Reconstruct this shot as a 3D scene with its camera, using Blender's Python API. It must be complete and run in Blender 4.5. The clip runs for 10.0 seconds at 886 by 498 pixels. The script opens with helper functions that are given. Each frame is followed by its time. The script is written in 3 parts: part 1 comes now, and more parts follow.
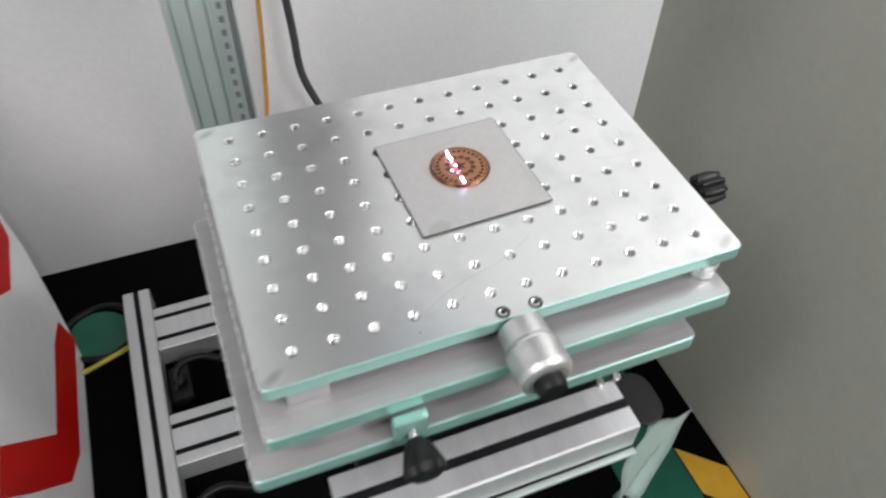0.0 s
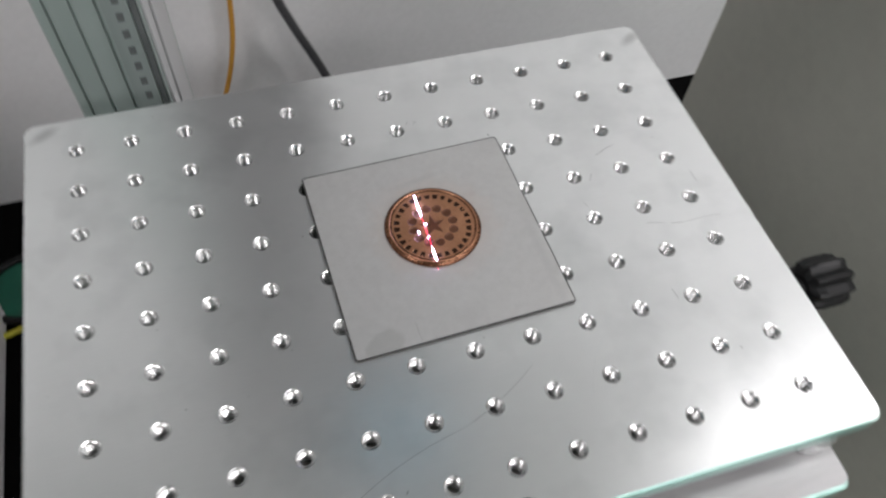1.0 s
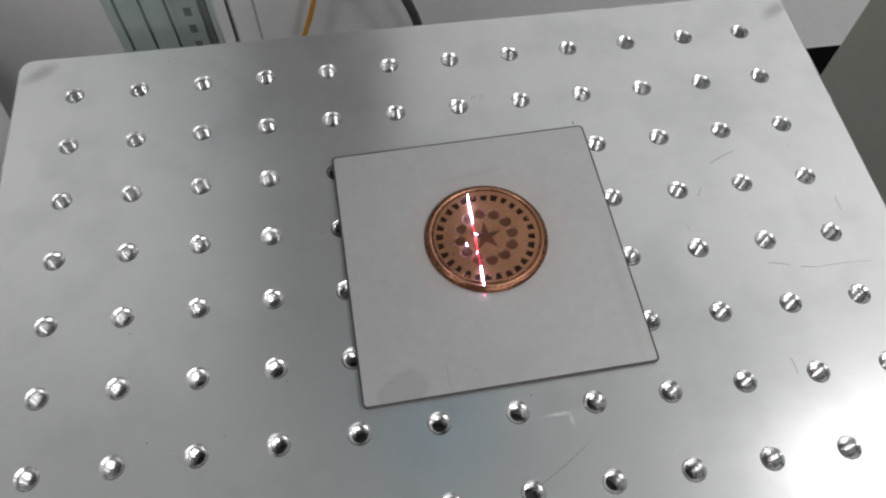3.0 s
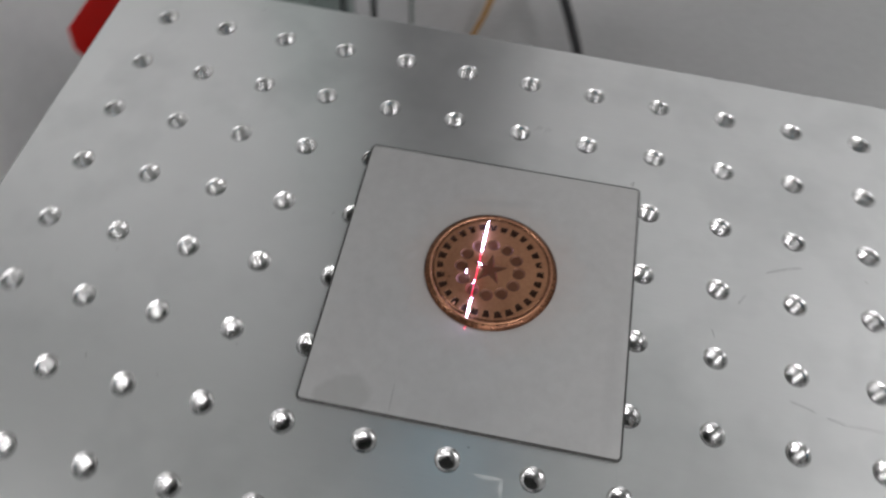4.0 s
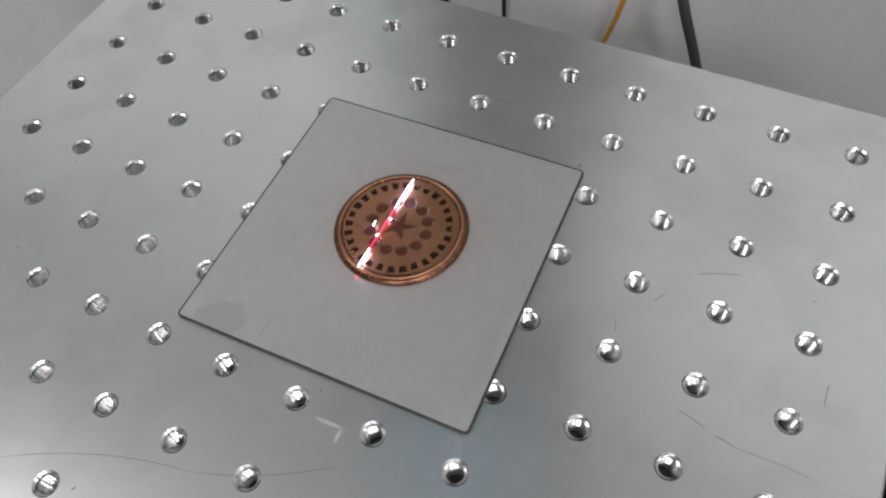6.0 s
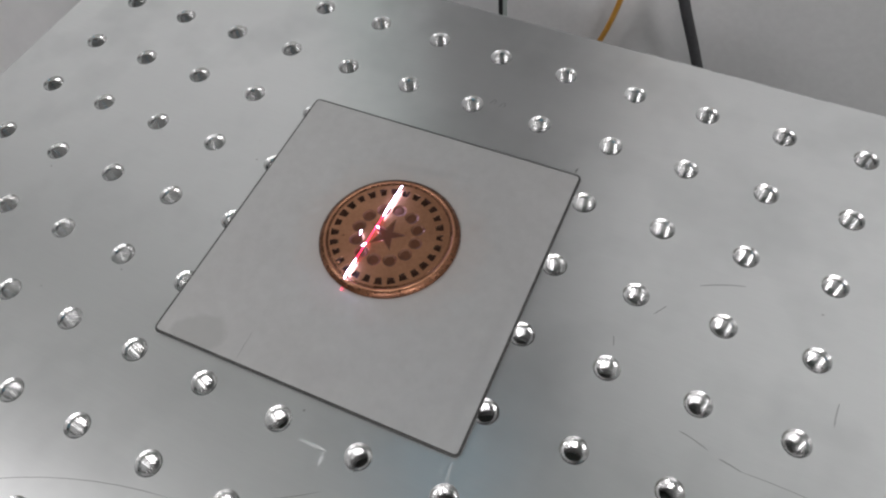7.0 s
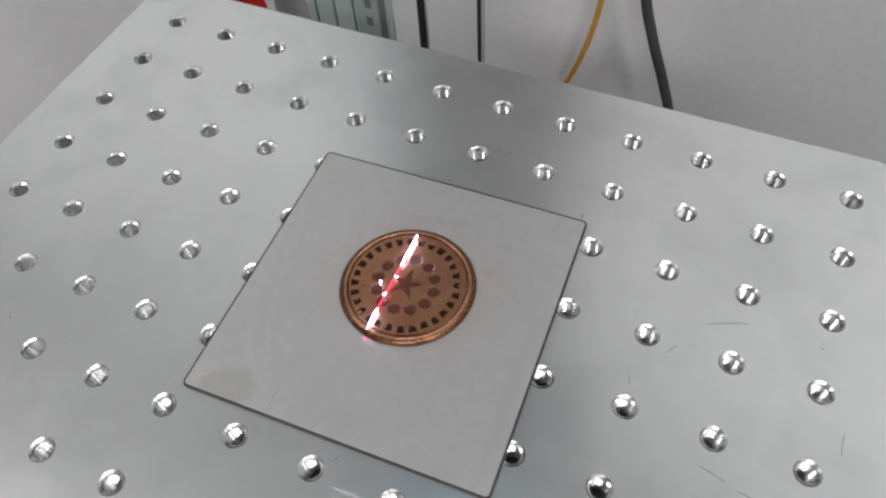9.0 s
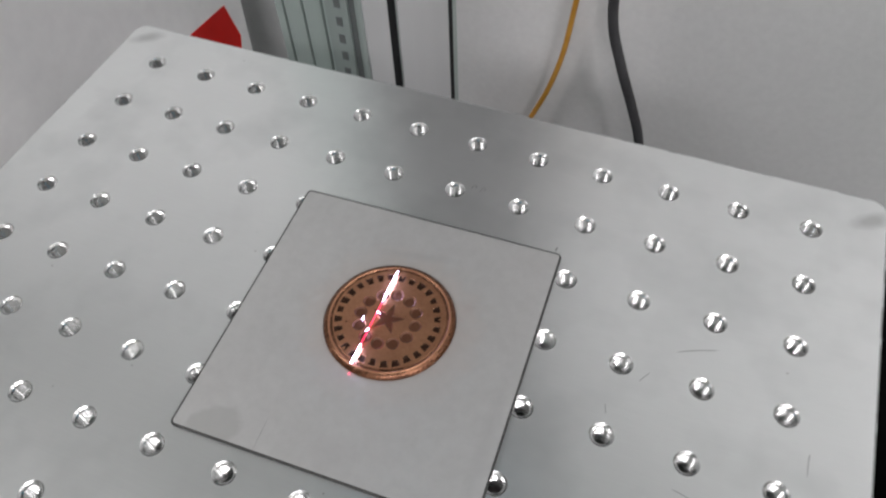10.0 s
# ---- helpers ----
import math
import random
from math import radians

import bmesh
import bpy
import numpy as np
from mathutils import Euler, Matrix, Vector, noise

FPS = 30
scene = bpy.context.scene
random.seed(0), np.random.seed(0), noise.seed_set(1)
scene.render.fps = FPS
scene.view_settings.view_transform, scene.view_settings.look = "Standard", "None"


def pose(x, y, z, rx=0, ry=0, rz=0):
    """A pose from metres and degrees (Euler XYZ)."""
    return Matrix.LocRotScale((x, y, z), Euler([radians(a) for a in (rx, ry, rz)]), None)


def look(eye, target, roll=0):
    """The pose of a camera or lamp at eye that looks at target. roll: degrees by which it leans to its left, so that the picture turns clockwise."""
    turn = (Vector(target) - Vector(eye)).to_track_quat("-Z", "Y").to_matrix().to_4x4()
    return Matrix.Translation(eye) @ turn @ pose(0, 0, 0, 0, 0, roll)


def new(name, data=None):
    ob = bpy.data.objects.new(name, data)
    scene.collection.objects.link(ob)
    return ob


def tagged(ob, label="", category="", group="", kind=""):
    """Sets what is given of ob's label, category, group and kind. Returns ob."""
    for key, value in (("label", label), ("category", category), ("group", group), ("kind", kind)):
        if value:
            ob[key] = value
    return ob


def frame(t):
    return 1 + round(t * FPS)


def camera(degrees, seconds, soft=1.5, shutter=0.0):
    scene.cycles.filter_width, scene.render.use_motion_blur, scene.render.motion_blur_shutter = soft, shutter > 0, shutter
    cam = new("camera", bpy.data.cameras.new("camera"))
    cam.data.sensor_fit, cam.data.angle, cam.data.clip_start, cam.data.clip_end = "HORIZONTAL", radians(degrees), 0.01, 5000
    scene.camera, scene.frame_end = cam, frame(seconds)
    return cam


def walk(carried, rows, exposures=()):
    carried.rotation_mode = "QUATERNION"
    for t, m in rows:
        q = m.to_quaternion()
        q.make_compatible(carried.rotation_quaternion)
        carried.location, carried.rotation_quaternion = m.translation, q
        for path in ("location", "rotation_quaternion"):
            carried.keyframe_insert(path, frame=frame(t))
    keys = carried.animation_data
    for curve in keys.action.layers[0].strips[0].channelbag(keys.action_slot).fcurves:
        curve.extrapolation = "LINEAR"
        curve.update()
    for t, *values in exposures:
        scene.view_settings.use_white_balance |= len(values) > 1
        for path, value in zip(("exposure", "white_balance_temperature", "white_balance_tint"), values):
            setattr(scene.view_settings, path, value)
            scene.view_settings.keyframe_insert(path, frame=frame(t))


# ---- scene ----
cam = camera(61.24, 10.0, 2.2, 0.5)
PATH = [
    (0, (-0.15145, -0.35823, 0.96329), (0.35917, 0.88041, -0.52164), 1.74),
    (0.3, (-0.1080, -0.2985, 0.9435), (0.39, 0.908, -0.573), 1.9),
    (0.5, (-0.09256, -0.25743, 0.93094), (0.39494, 0.956, -0.58231), 1.22),
    (0.7, (-0.07476, -0.21904, 0.9089), (0.38397, 0.90861, -0.67791), 1.85),
    (1, (-0.05349, -0.17275, 0.87638), (0.35235, 0.87201, -0.78005), 5.21),
    (1.2, (-0.03927, -0.15121, 0.85786), (0.2361, 0.85391, -0.84915), 3.53),
    (1.5, (-0.02561, -0.13023, 0.84198), (0.16433, 0.81629, -0.9096), 3.57),
    (1.8, (-0.01679, -0.11792, 0.83126), (0.12393, 0.84474, -0.91616), 2.52),
    (2, (-0.01348, -0.1164, 0.82894), (0.09129, 0.84094, -0.92392), 1.06),
    (2.2, (-0.0094, -0.11849, 0.82694), (0.07233, 0.84506, -0.92375), 0.31),
    (3.3, (-0.02749, -0.11545, 0.83197), (0.1535, 0.85448, -0.9077), 1.95),
    (3.5, (-0.02042, -0.11382, 0.82929), (0.06413, 0.88766, -0.89984), -0.9),
    (3.7, (-0.00969, -0.10704, 0.82534), (0.03739, 0.90755, -0.89757), 1.66),
    (4, (0.01859, -0.10883, 0.81659), (-0.16282, 0.90282, -0.89912), 2.96),
    (4.2, (0.03285, -0.10838, 0.80858), (-0.28818, 0.83878, -0.92342), 0.61),
    (4.5, (0.05326, -0.10345, 0.8027), (-0.34028, 0.81, -0.93245), -2.03),
    (4.7, (0.06788, -0.10019, 0.79953), (-0.3532, 0.81437, -0.92855), -3.81),
    (5, (0.07879, -0.09746, 0.79517), (-0.4455, 0.8295, -0.89772), -5.58),
    (5.5, (0.09621, -0.09752, 0.79777), (-0.49215, 0.83848, -0.86889), -7.42),
    (5.7, (0.09785, -0.09916, 0.79798), (-0.49153, 0.83886, -0.86718), -7.1),
    (6.8, (0.09858, -0.09251, 0.79472), (-0.48655, 0.83907, -0.87554), -7.37),
    (7, (0.09601, -0.08903, 0.79112), (-0.48639, 0.83837, -0.88242), -7.25),
    (7.5, (0.09302, -0.08947, 0.78991), (-0.47682, 0.83635, -0.88883), -7.02),
    (8, (0.09075, -0.08911, 0.79242), (-0.4828, 0.84257, -0.8818), -7.24),
    (8.5, (0.09241, -0.09321, 0.79915), (-0.46079, 0.87405, -0.86169), -5.38),
    (9, (0.08282, -0.09497, 0.80339), (-0.44505, 0.9243, -0.83442), -4.96),
    (9.5, (0.07867, -0.09031, 0.80229), (-0.41703, 0.94443, -0.83588), -4.65),
    (10, (0.08216, -0.09579, 0.81309), (-0.40009, 0.9884, -0.79687), -3.31),
]
EXPOSURES = [(0.0, 0.22), (0.25, -0.1), (0.5, -0.28), (1.0, -0.34), (1.5, -0.38), (3.5, -0.53), (4.5, -0.62), (5.5, -0.52), (7.0, -0.45), (8.5, -0.27), (10.0, -0.26)]
walk(cam, [(t, look(eye, target, roll)) for t, eye, target, roll in PATH], EXPOSURES)
LAMP = 30.0
LAMP_BACK = 7.8
LAMP_LEFT = 18.0
FILM_A, FILM_B = (0.120, 0.045, 0.423), (0.088, 0.030, 0.345)
RED_LOW = [(0.434, 0.084), (0.436, 0.035), (0.235, 0.043), (0.182, 0.070), (0.127, 0.163), (0.092, 0.227), (0.154, 0.228), (0.234, 0.103), (0.384, 0.097)]
RED_HIGH = [(0.510, 0.238), (0.492, 0.208), (0.400, 0.204), (0.362, 0.235), (0.353, 0.272), (0.361, 0.290), (0.44, 0.290), (0.504, 0.284)]

# ---- world and lights ----
world = bpy.data.worlds.new("room_air")
scene.world = world
world.use_nodes = True
world.node_tree.nodes["Background"].inputs[0].default_value = (0.9, 0.95, 1.0, 1)
world.node_tree.nodes["Background"].inputs[1].default_value = 0.05

TOP = 0.6                      # height of the lift table's top face


def area_lamp(name, m, sx, sy, power, colour=(1.0, 0.962, 0.985)):
    data = bpy.data.lights.new(name, "AREA")
    data.shape, data.size, data.size_y, data.energy, data.color = "RECTANGLE", sx, sy, power, colour
    ob = new(name, data)
    ob.matrix_world = m
    return ob


# ---- materials ----
def nodes_of(name):
    m = bpy.data.materials.new(name)
    m.use_nodes = True
    nt = m.node_tree
    return m, nt, nt.nodes, nt.links, nt.nodes["Principled BSDF"]


def ramp(nt, fac, stops):
    r = nt.nodes.new("ShaderNodeValToRGB")
    els = r.color_ramp.elements
    els[0].position, els[0].color = stops[0][0], (*stops[0][1], 1)
    els[1].position, els[1].color = stops[-1][0], (*stops[-1][1], 1)
    for p, c in stops[1:-1]:
        e = els.new(p)
        e.color = (*c, 1)
    nt.links.new(fac, r.inputs[0])
    return r.outputs[0]


def coords(nt, scale=(1, 1, 1), turn=0.0):
    tc = nt.nodes.new("ShaderNodeTexCoord")
    mp = nt.nodes.new("ShaderNodeMapping")
    mp.inputs["Scale"].default_value = scale
    mp.inputs["Rotation"].default_value = (0, 0, turn)
    nt.links.new(tc.outputs["Object"], mp.inputs[0])
    return mp.outputs[0]


def noise_of(nt, vec, scale, detail=4.0, rough=0.55):
    n = nt.nodes.new("ShaderNodeTexNoise")
    n.inputs["Scale"].default_value, n.inputs["Detail"].default_value, n.inputs["Roughness"].default_value = scale, detail, rough
    nt.links.new(vec, n.inputs["Vector"])
    return n.outputs["Fac"]


def bump_of(nt, height, strength, dist, bsdf):
    b = nt.nodes.new("ShaderNodeBump")
    b.inputs["Strength"].default_value, b.inputs["Distance"].default_value = strength, dist
    nt.links.new(height, b.inputs["Height"])
    nt.links.new(b.outputs[0], bsdf.inputs["Normal"])


def mix_of(nt, fac, a, b, mode="MIX"):
    m = nt.nodes.new("ShaderNodeMix")
    m.data_type, m.blend_type = "RGBA", mode
    for sock, v in ((m.inputs[0], fac), (m.inputs[6], a), (m.inputs[7], b)):
        if isinstance(v, (int, float)):
            sock.default_value = v
        elif isinstance(v, tuple):
            sock.default_value = (*v, 1)
        else:
            nt.links.new(v, sock)
    return m.outputs[2]


def surface(name, dark, light, rough=(0.4, 0.6), metal=0.0, grain=60.0, coarse=6.0, stretch=(1, 1, 1), bump=0.1, dist=0.0005, speck=None):
    """A painted or metal surface with a coarse and a fine variation of tone and gloss."""
    m, nt, nodes, links, bsdf = nodes_of(name)
    vec = coords(nt, stretch)
    fine, big = noise_of(nt, vec, grain, 6), noise_of(nt, vec, coarse, 3)
    mixed = mix_of(nt, 0.45, fine, big)
    col = ramp(nt, mixed, [(0.32, dark), (0.68, light)])
    if speck:
        vor = noise_of(nt, vec, grain * 3.1, 2)
        mask = ramp(nt, vor, [(speck[0], (0, 0, 0)), (speck[0] + 0.04, (1, 1, 1))])
        col = mix_of(nt, mask, col, speck[1])
    links.new(col, bsdf.inputs["Base Color"])
    bsdf.inputs["Metallic"].default_value = metal
    rr = nodes.new("ShaderNodeMapRange")
    rr.inputs[1].default_value, rr.inputs[2].default_value = 0.3, 0.7
    rr.inputs[3].default_value, rr.inputs[4].default_value = rough
    links.new(mixed, rr.inputs[0])
    links.new(rr.outputs[0], bsdf.inputs["Roughness"])
    if bump:
        bump_of(nt, fine, bump, dist, bsdf)
    return m


def soft_oval(nt, cx, cy, rx, ry, turn, soft, wobble=0.35, scale=160.0):
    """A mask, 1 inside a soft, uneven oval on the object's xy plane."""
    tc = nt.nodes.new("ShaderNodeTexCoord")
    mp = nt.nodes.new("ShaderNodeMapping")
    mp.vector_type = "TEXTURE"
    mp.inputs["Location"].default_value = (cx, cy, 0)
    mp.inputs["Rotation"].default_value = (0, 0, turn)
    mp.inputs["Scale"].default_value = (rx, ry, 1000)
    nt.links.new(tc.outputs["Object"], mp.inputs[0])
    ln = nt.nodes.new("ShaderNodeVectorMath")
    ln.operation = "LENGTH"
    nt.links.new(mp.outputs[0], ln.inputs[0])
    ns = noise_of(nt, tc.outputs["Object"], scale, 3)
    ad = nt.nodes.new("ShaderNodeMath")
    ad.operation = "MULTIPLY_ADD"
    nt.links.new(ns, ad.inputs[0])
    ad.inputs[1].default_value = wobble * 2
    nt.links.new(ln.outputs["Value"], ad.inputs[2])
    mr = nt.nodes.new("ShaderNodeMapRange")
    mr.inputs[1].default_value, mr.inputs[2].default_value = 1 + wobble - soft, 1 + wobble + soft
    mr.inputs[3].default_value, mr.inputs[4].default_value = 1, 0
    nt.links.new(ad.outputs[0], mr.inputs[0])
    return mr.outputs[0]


def scaled(nt, fac, k):
    m = nt.nodes.new("ShaderNodeMath")
    m.operation = "MULTIPLY"
    nt.links.new(fac, m.inputs[0])
    m.inputs[1].default_value = k
    return m.outputs[0]


def plate_metal(name):
    """Matt zinc-grey aluminium with fine brushing, smears and thin scratches."""
    m, nt, nodes, links, bsdf = nodes_of(name)
    vec = coords(nt)
    brushed = noise_of(nt, coords(nt, (14, 300, 60)), 5.0, 3)
    cloud = noise_of(nt, vec, 14.0, 4)
    tone = mix_of(nt, 0.8, brushed, cloud)
    col = ramp(nt, tone, [(0.3, (0.74, 0.745, 0.745)), (0.7, (0.83, 0.835, 0.835))])
    smear = ramp(nt, noise_of(nt, vec, 31.0, 3), [(0.5, (0, 0, 0)), (0.9, (1, 1, 1))])
    col = mix_of(nt, smear, col, (0.62, 0.63, 0.63))
    for cx, cy in ((-0.152, 0.1135), (0.157, 0.111), (-0.152, -0.1135), (0.153, -0.1135)):
        col = mix_of(nt, scaled(nt, soft_oval(nt, cx, cy, 0.006, 0.0026, 0.6, 0.6), 0.45), col, (0.27, 0.27, 0.265))
    spot = ramp(nt, noise_of(nt, vec, 260.0, 1), [(0.80, (0, 0, 0)), (0.83, (1, 1, 1))])
    col = mix_of(nt, spot, col, (0.35, 0.34, 0.33))
    links.new(col, bsdf.inputs["Base Color"])
    bsdf.inputs["Metallic"].default_value = 0.82
    bsdf.inputs["Roughness"].default_value = 0.28
    return m


M_PLATE = plate_metal("zinc_grey_plate")
# mint base colour holds the green floor's reflection on front edges
M_EDGE = surface("edge_with_floor_green", (0.30, 0.53, 0.475), (0.36, 0.60, 0.54), (0.28, 0.36), 0.55, 90, 8, (1, 1, 4), 0.03)
M_RIMEDGE = surface("pale_plate_edge", (0.56, 0.58, 0.58), (0.66, 0.68, 0.68), (0.2, 0.32), 0.7, 90, 8, (1, 1, 12), 0.05)
M_THREAD = surface("cut_thread_steel", (0.52, 0.52, 0.52), (0.66, 0.66, 0.66), (0.2, 0.3), 1.0, 200, 20, bump=0)
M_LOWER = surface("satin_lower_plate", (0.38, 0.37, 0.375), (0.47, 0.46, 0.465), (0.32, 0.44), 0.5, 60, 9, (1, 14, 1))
M_ALU = surface("anodised_profile", (0.55, 0.56, 0.57), (0.68, 0.69, 0.70), (0.3, 0.45), 0.55, 70, 5, (16, 1, 1))
M_COLUMN = surface("column_extrusion", (0.39, 0.45, 0.43), (0.47, 0.535, 0.515), (0.34, 0.46), 0.45, 40, 6, (1, 1, 0.06))
M_COLSIDE = surface("column_side", (0.60, 0.60, 0.61), (0.68, 0.68, 0.69), (0.35, 0.5), 0.3, 40, 5, (1, 1, 0.1))
M_CHROME = surface("turned_steel", (0.6, 0.6, 0.6), (0.78, 0.78, 0.77), (0.14, 0.3), 1.0, 300, 12, (1, 6, 1))
M_BARREL = surface("satin_turned_steel", (0.60, 0.59, 0.59), (0.74, 0.73, 0.73), (0.34, 0.48), 0.85, 300, 20, (1, 6, 1))
M_BLACK = surface("black_plastic", (0.004, 0.004, 0.0045), (0.011, 0.011, 0.012), (0.32, 0.5), 0.0, 120, 10)
M_SLOT = surface("black_slot_cover", (0.006, 0.006, 0.007), (0.014, 0.014, 0.015), (0.5, 0.7), 0.0, 80, 10)
M_RUBBER = surface("black_rubber", (0.0012, 0.0012, 0.0012), (0.0035, 0.0035, 0.0036), (0.8, 0.95), 0.0, 140, 5, bump=0.3, dist=0.001)
M_WALL = surface("white_wall_paint", (0.66, 0.66, 0.665), (0.73, 0.73, 0.735), (0.32, 0.45), 0.0, 130, 2.2, bump=0.08, dist=0.0006, speck=(0.83, (0.45, 0.44, 0.43)))
M_SIDE = surface("grey_green_panel", (0.48, 0.475, 0.425), (0.54, 0.535, 0.475), (0.4, 0.55), 0.0, 90, 2.5, bump=0.1, dist=0.0006)
M_ROOM = surface("pale_room_paint", (0.5, 0.5, 0.49), (0.56, 0.56, 0.55), (0.6, 0.8), 0.0, 60, 2)
M_FLOOR = surface("green_floor_paint", (0.006, 0.085, 0.052), (0.011, 0.125, 0.078), (0.3, 0.5), 0.0, 40, 4, bump=0.15, dist=0.001)
M_RUBBER.node_tree.nodes["Principled BSDF"].inputs["Specular IOR Level"].default_value = 0.04
M_SLOT.node_tree.nodes["Principled BSDF"].inputs["Specular IOR Level"].default_value = 0.1
M_BLACK.node_tree.nodes["Principled BSDF"].inputs["Specular IOR Level"].default_value = 0.28
M_YELLOW = surface("yellow_tape", (0.62, 0.34, 0.02), (0.75, 0.43, 0.04), (0.35, 0.5), 0.0, 60, 9)
M_WHITEBOX = surface("white_carton_gloss", (0.70, 0.69, 0.70), (0.78, 0.77, 0.775), (0.3, 0.45), 0.0, 60, 5)
M_RED = surface("red_print", (0.86, 0.012, 0.008), (0.93, 0.020, 0.014), (0.3, 0.42), 0.0, 60, 7)
M_ORANGE = surface("amber_cable", (0.46, 0.22, 0.03), (0.6, 0.31, 0.055), (0.3, 0.45), 0.0, 90, 9)
M_GREYCABLE = surface("grey_sleeve", (0.025, 0.025, 0.028), (0.075, 0.075, 0.08), (0.5, 0.7), 0.0, 700, 30, bump=0.5, dist=0.001)
M_YGCABLE = surface("earth_cable", (0.35, 0.34, 0.02), (0.5, 0.45, 0.03), (0.4, 0.5), 0.0, 60, 40)
M_INK = surface("dark_ink", (0.09, 0.10, 0.10), (0.14, 0.15, 0.15), (0.4, 0.5), 0.0, 100, 9)
M_RULER = surface("ruler_strip", (0.30, 0.345, 0.335), (0.37, 0.42, 0.405), (0.35, 0.5), 0.35, 100, 9, (1, 1, 0.1))
M_LENS = surface("blue_coated_glass", (0.02, 0.58, 0.95), (0.03, 0.66, 0.99), (0.25, 0.35), 0.0, 50, 5, bump=0)

# white blank under the coin, with soft handling smudges and a warm-toned round zone about the coin


M_BLANK, nt, nodes, links, bsdf = nodes_of("white_blank_sheet")
vec = coords(nt)
cl = ramp(nt, mix_of(nt, 0.4, noise_of(nt, vec, 300, 4), noise_of(nt, vec, 24, 3)), [(0.3, (0.51, 0.505, 0.50)), (0.7, (0.575, 0.57, 0.565))])
for cx, cy, rx_, ry_, turn, soft, k, tone in (
        (-0.0352, -0.0452, 0.0085, 0.0062, 0.5, 0.12, 0.6, (0.42, 0.42, 0.41)),
        (0.0252, 0.0185, 0.0016, 0.0012, 0.3, 0.5, 0.5, (0.49, 0.47, 0.47)),
        (0.0238, 0.0130, 0.0010, 0.0008, 0.0, 0.4, 0.4, (0.53, 0.49, 0.49)),
        (0.0030, -0.0430, 0.0060, 0.0050, 0.2, 0.6, 0.35, (0.47, 0.46, 0.46)),
        (-0.0150, 0.0010, 0.0060, 0.0100, 0.4, 0.9, 0.4, (0.49, 0.47, 0.46)),
        # warmer tone in a round zone reaching just past the coin's rim
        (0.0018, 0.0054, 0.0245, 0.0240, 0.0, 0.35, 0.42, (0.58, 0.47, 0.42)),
        (0.0020, 0.0330, 0.0110, 0.0014, 0.15, 0.6, 0.4, (0.44, 0.44, 0.44)),
        (-0.0250, 0.0060, 0.0022, 0.0010, 0.9, 0.6, 0.3, (0.63, 0.63, 0.63)),
        (-0.0430, 0.0300, 0.0016, 0.0026, 0.9, 0.6, 0.3, (0.56, 0.56, 0.56)),
        (0.0440, -0.0200, 0.0016, 0.0190, 0.0, 0.9, 0.35, (0.44, 0.44, 0.44))):
    cl = mix_of(nt, scaled(nt, soft_oval(nt, cx, cy, rx_, ry_, turn, soft), k), cl, tone)
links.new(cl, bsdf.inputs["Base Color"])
bsdf.inputs["Roughness"].default_value, bsdf.inputs["Metallic"].default_value = 0.42, 0.62
M_BLANKEDGE = surface("dark_sheared_edge", (0.014, 0.014, 0.014), (0.05, 0.049, 0.047), (0.55, 0.75), 0.0, 300, 60)
M_COIN = surface("engraved_copper", (0.31, 0.145, 0.078), (0.43, 0.215, 0.12), (0.26, 0.38), 0.7, 900, 120, bump=0.15, dist=0.0002)
M_PIT = surface("burnt_copper_pit", (0.010, 0.004, 0.002), (0.032, 0.012, 0.006), (0.5, 0.7), 0.0, 1200, 150)
M_DOT = surface("browned_copper", (0.085, 0.032, 0.017), (0.135, 0.054, 0.028), (0.35, 0.5), 0.5, 1200, 150)
M_PIT.node_tree.nodes["Principled BSDF"].inputs["Specular IOR Level"].default_value = 0.12
M_RIM = surface("dark_copper_rim", (0.07, 0.026, 0.013), (0.20, 0.085, 0.042), (0.2, 0.34), 0.7, 800, 90)


def glow(name, colour, strength):
    m, nt, nodes, links, bsdf = nodes_of(name)
    bsdf.inputs["Base Color"].default_value = (*colour, 1)
    bsdf.inputs["Emission Color"].default_value = (*colour, 1)
    bsdf.inputs["Emission Strength"].default_value = strength
    return m


M_PLASMA = glow("white_hot_plasma", (0.58, 0.54, 1.0), 75.0)
M_REDBEAM = glow("red_guide_light", (1.0, 0.03, 0.10), 7.0)
M_TUBE = glow("lit_diffuser", (1.0, 1.0, 0.99), 4.0)

M_FILM, nt, nodes, links, bsdf = nodes_of("clear_film")
bsdf.inputs["Base Color"].default_value = (0.80, 0.90, 0.87, 1)
bsdf.inputs["Transmission Weight"].default_value = 0.72
bsdf.inputs["Roughness"].default_value = 0.18
bsdf.inputs["IOR"].default_value = 1.12


# ---- mesh helpers ----
def mesh_of(name, verts, faces, mats, index=None, smooth=False):
    me = bpy.data.meshes.new(name)
    me.from_pydata([tuple(v) for v in verts], [], faces)
    for m in mats:
        me.materials.append(m)
    if index is not None:
        me.polygons.foreach_set("material_index", index)
    if smooth:
        me.polygons.foreach_set("use_smooth", [True] * len(me.polygons))
    me.update()
    return me


def part(name, bm, material, parent=None, label="", smooth=False):
    """Links a bmesh (or a ready mesh) as one object under its thing."""
    if isinstance(bm, bpy.types.Mesh):
        me = bm
    else:
        me = bpy.data.meshes.new(name)
        bmesh.ops.recalc_face_normals(bm, faces=bm.faces)
        bm.to_mesh(me)
        bm.free()
        if smooth:
            me.polygons.foreach_set("use_smooth", [True] * len(me.polygons))
    if material and not me.materials:
        me.materials.append(material)
    ob = new(name, me)
    if parent:
        ob.parent = parent
    if label:
        tagged(ob, label)
    return ob


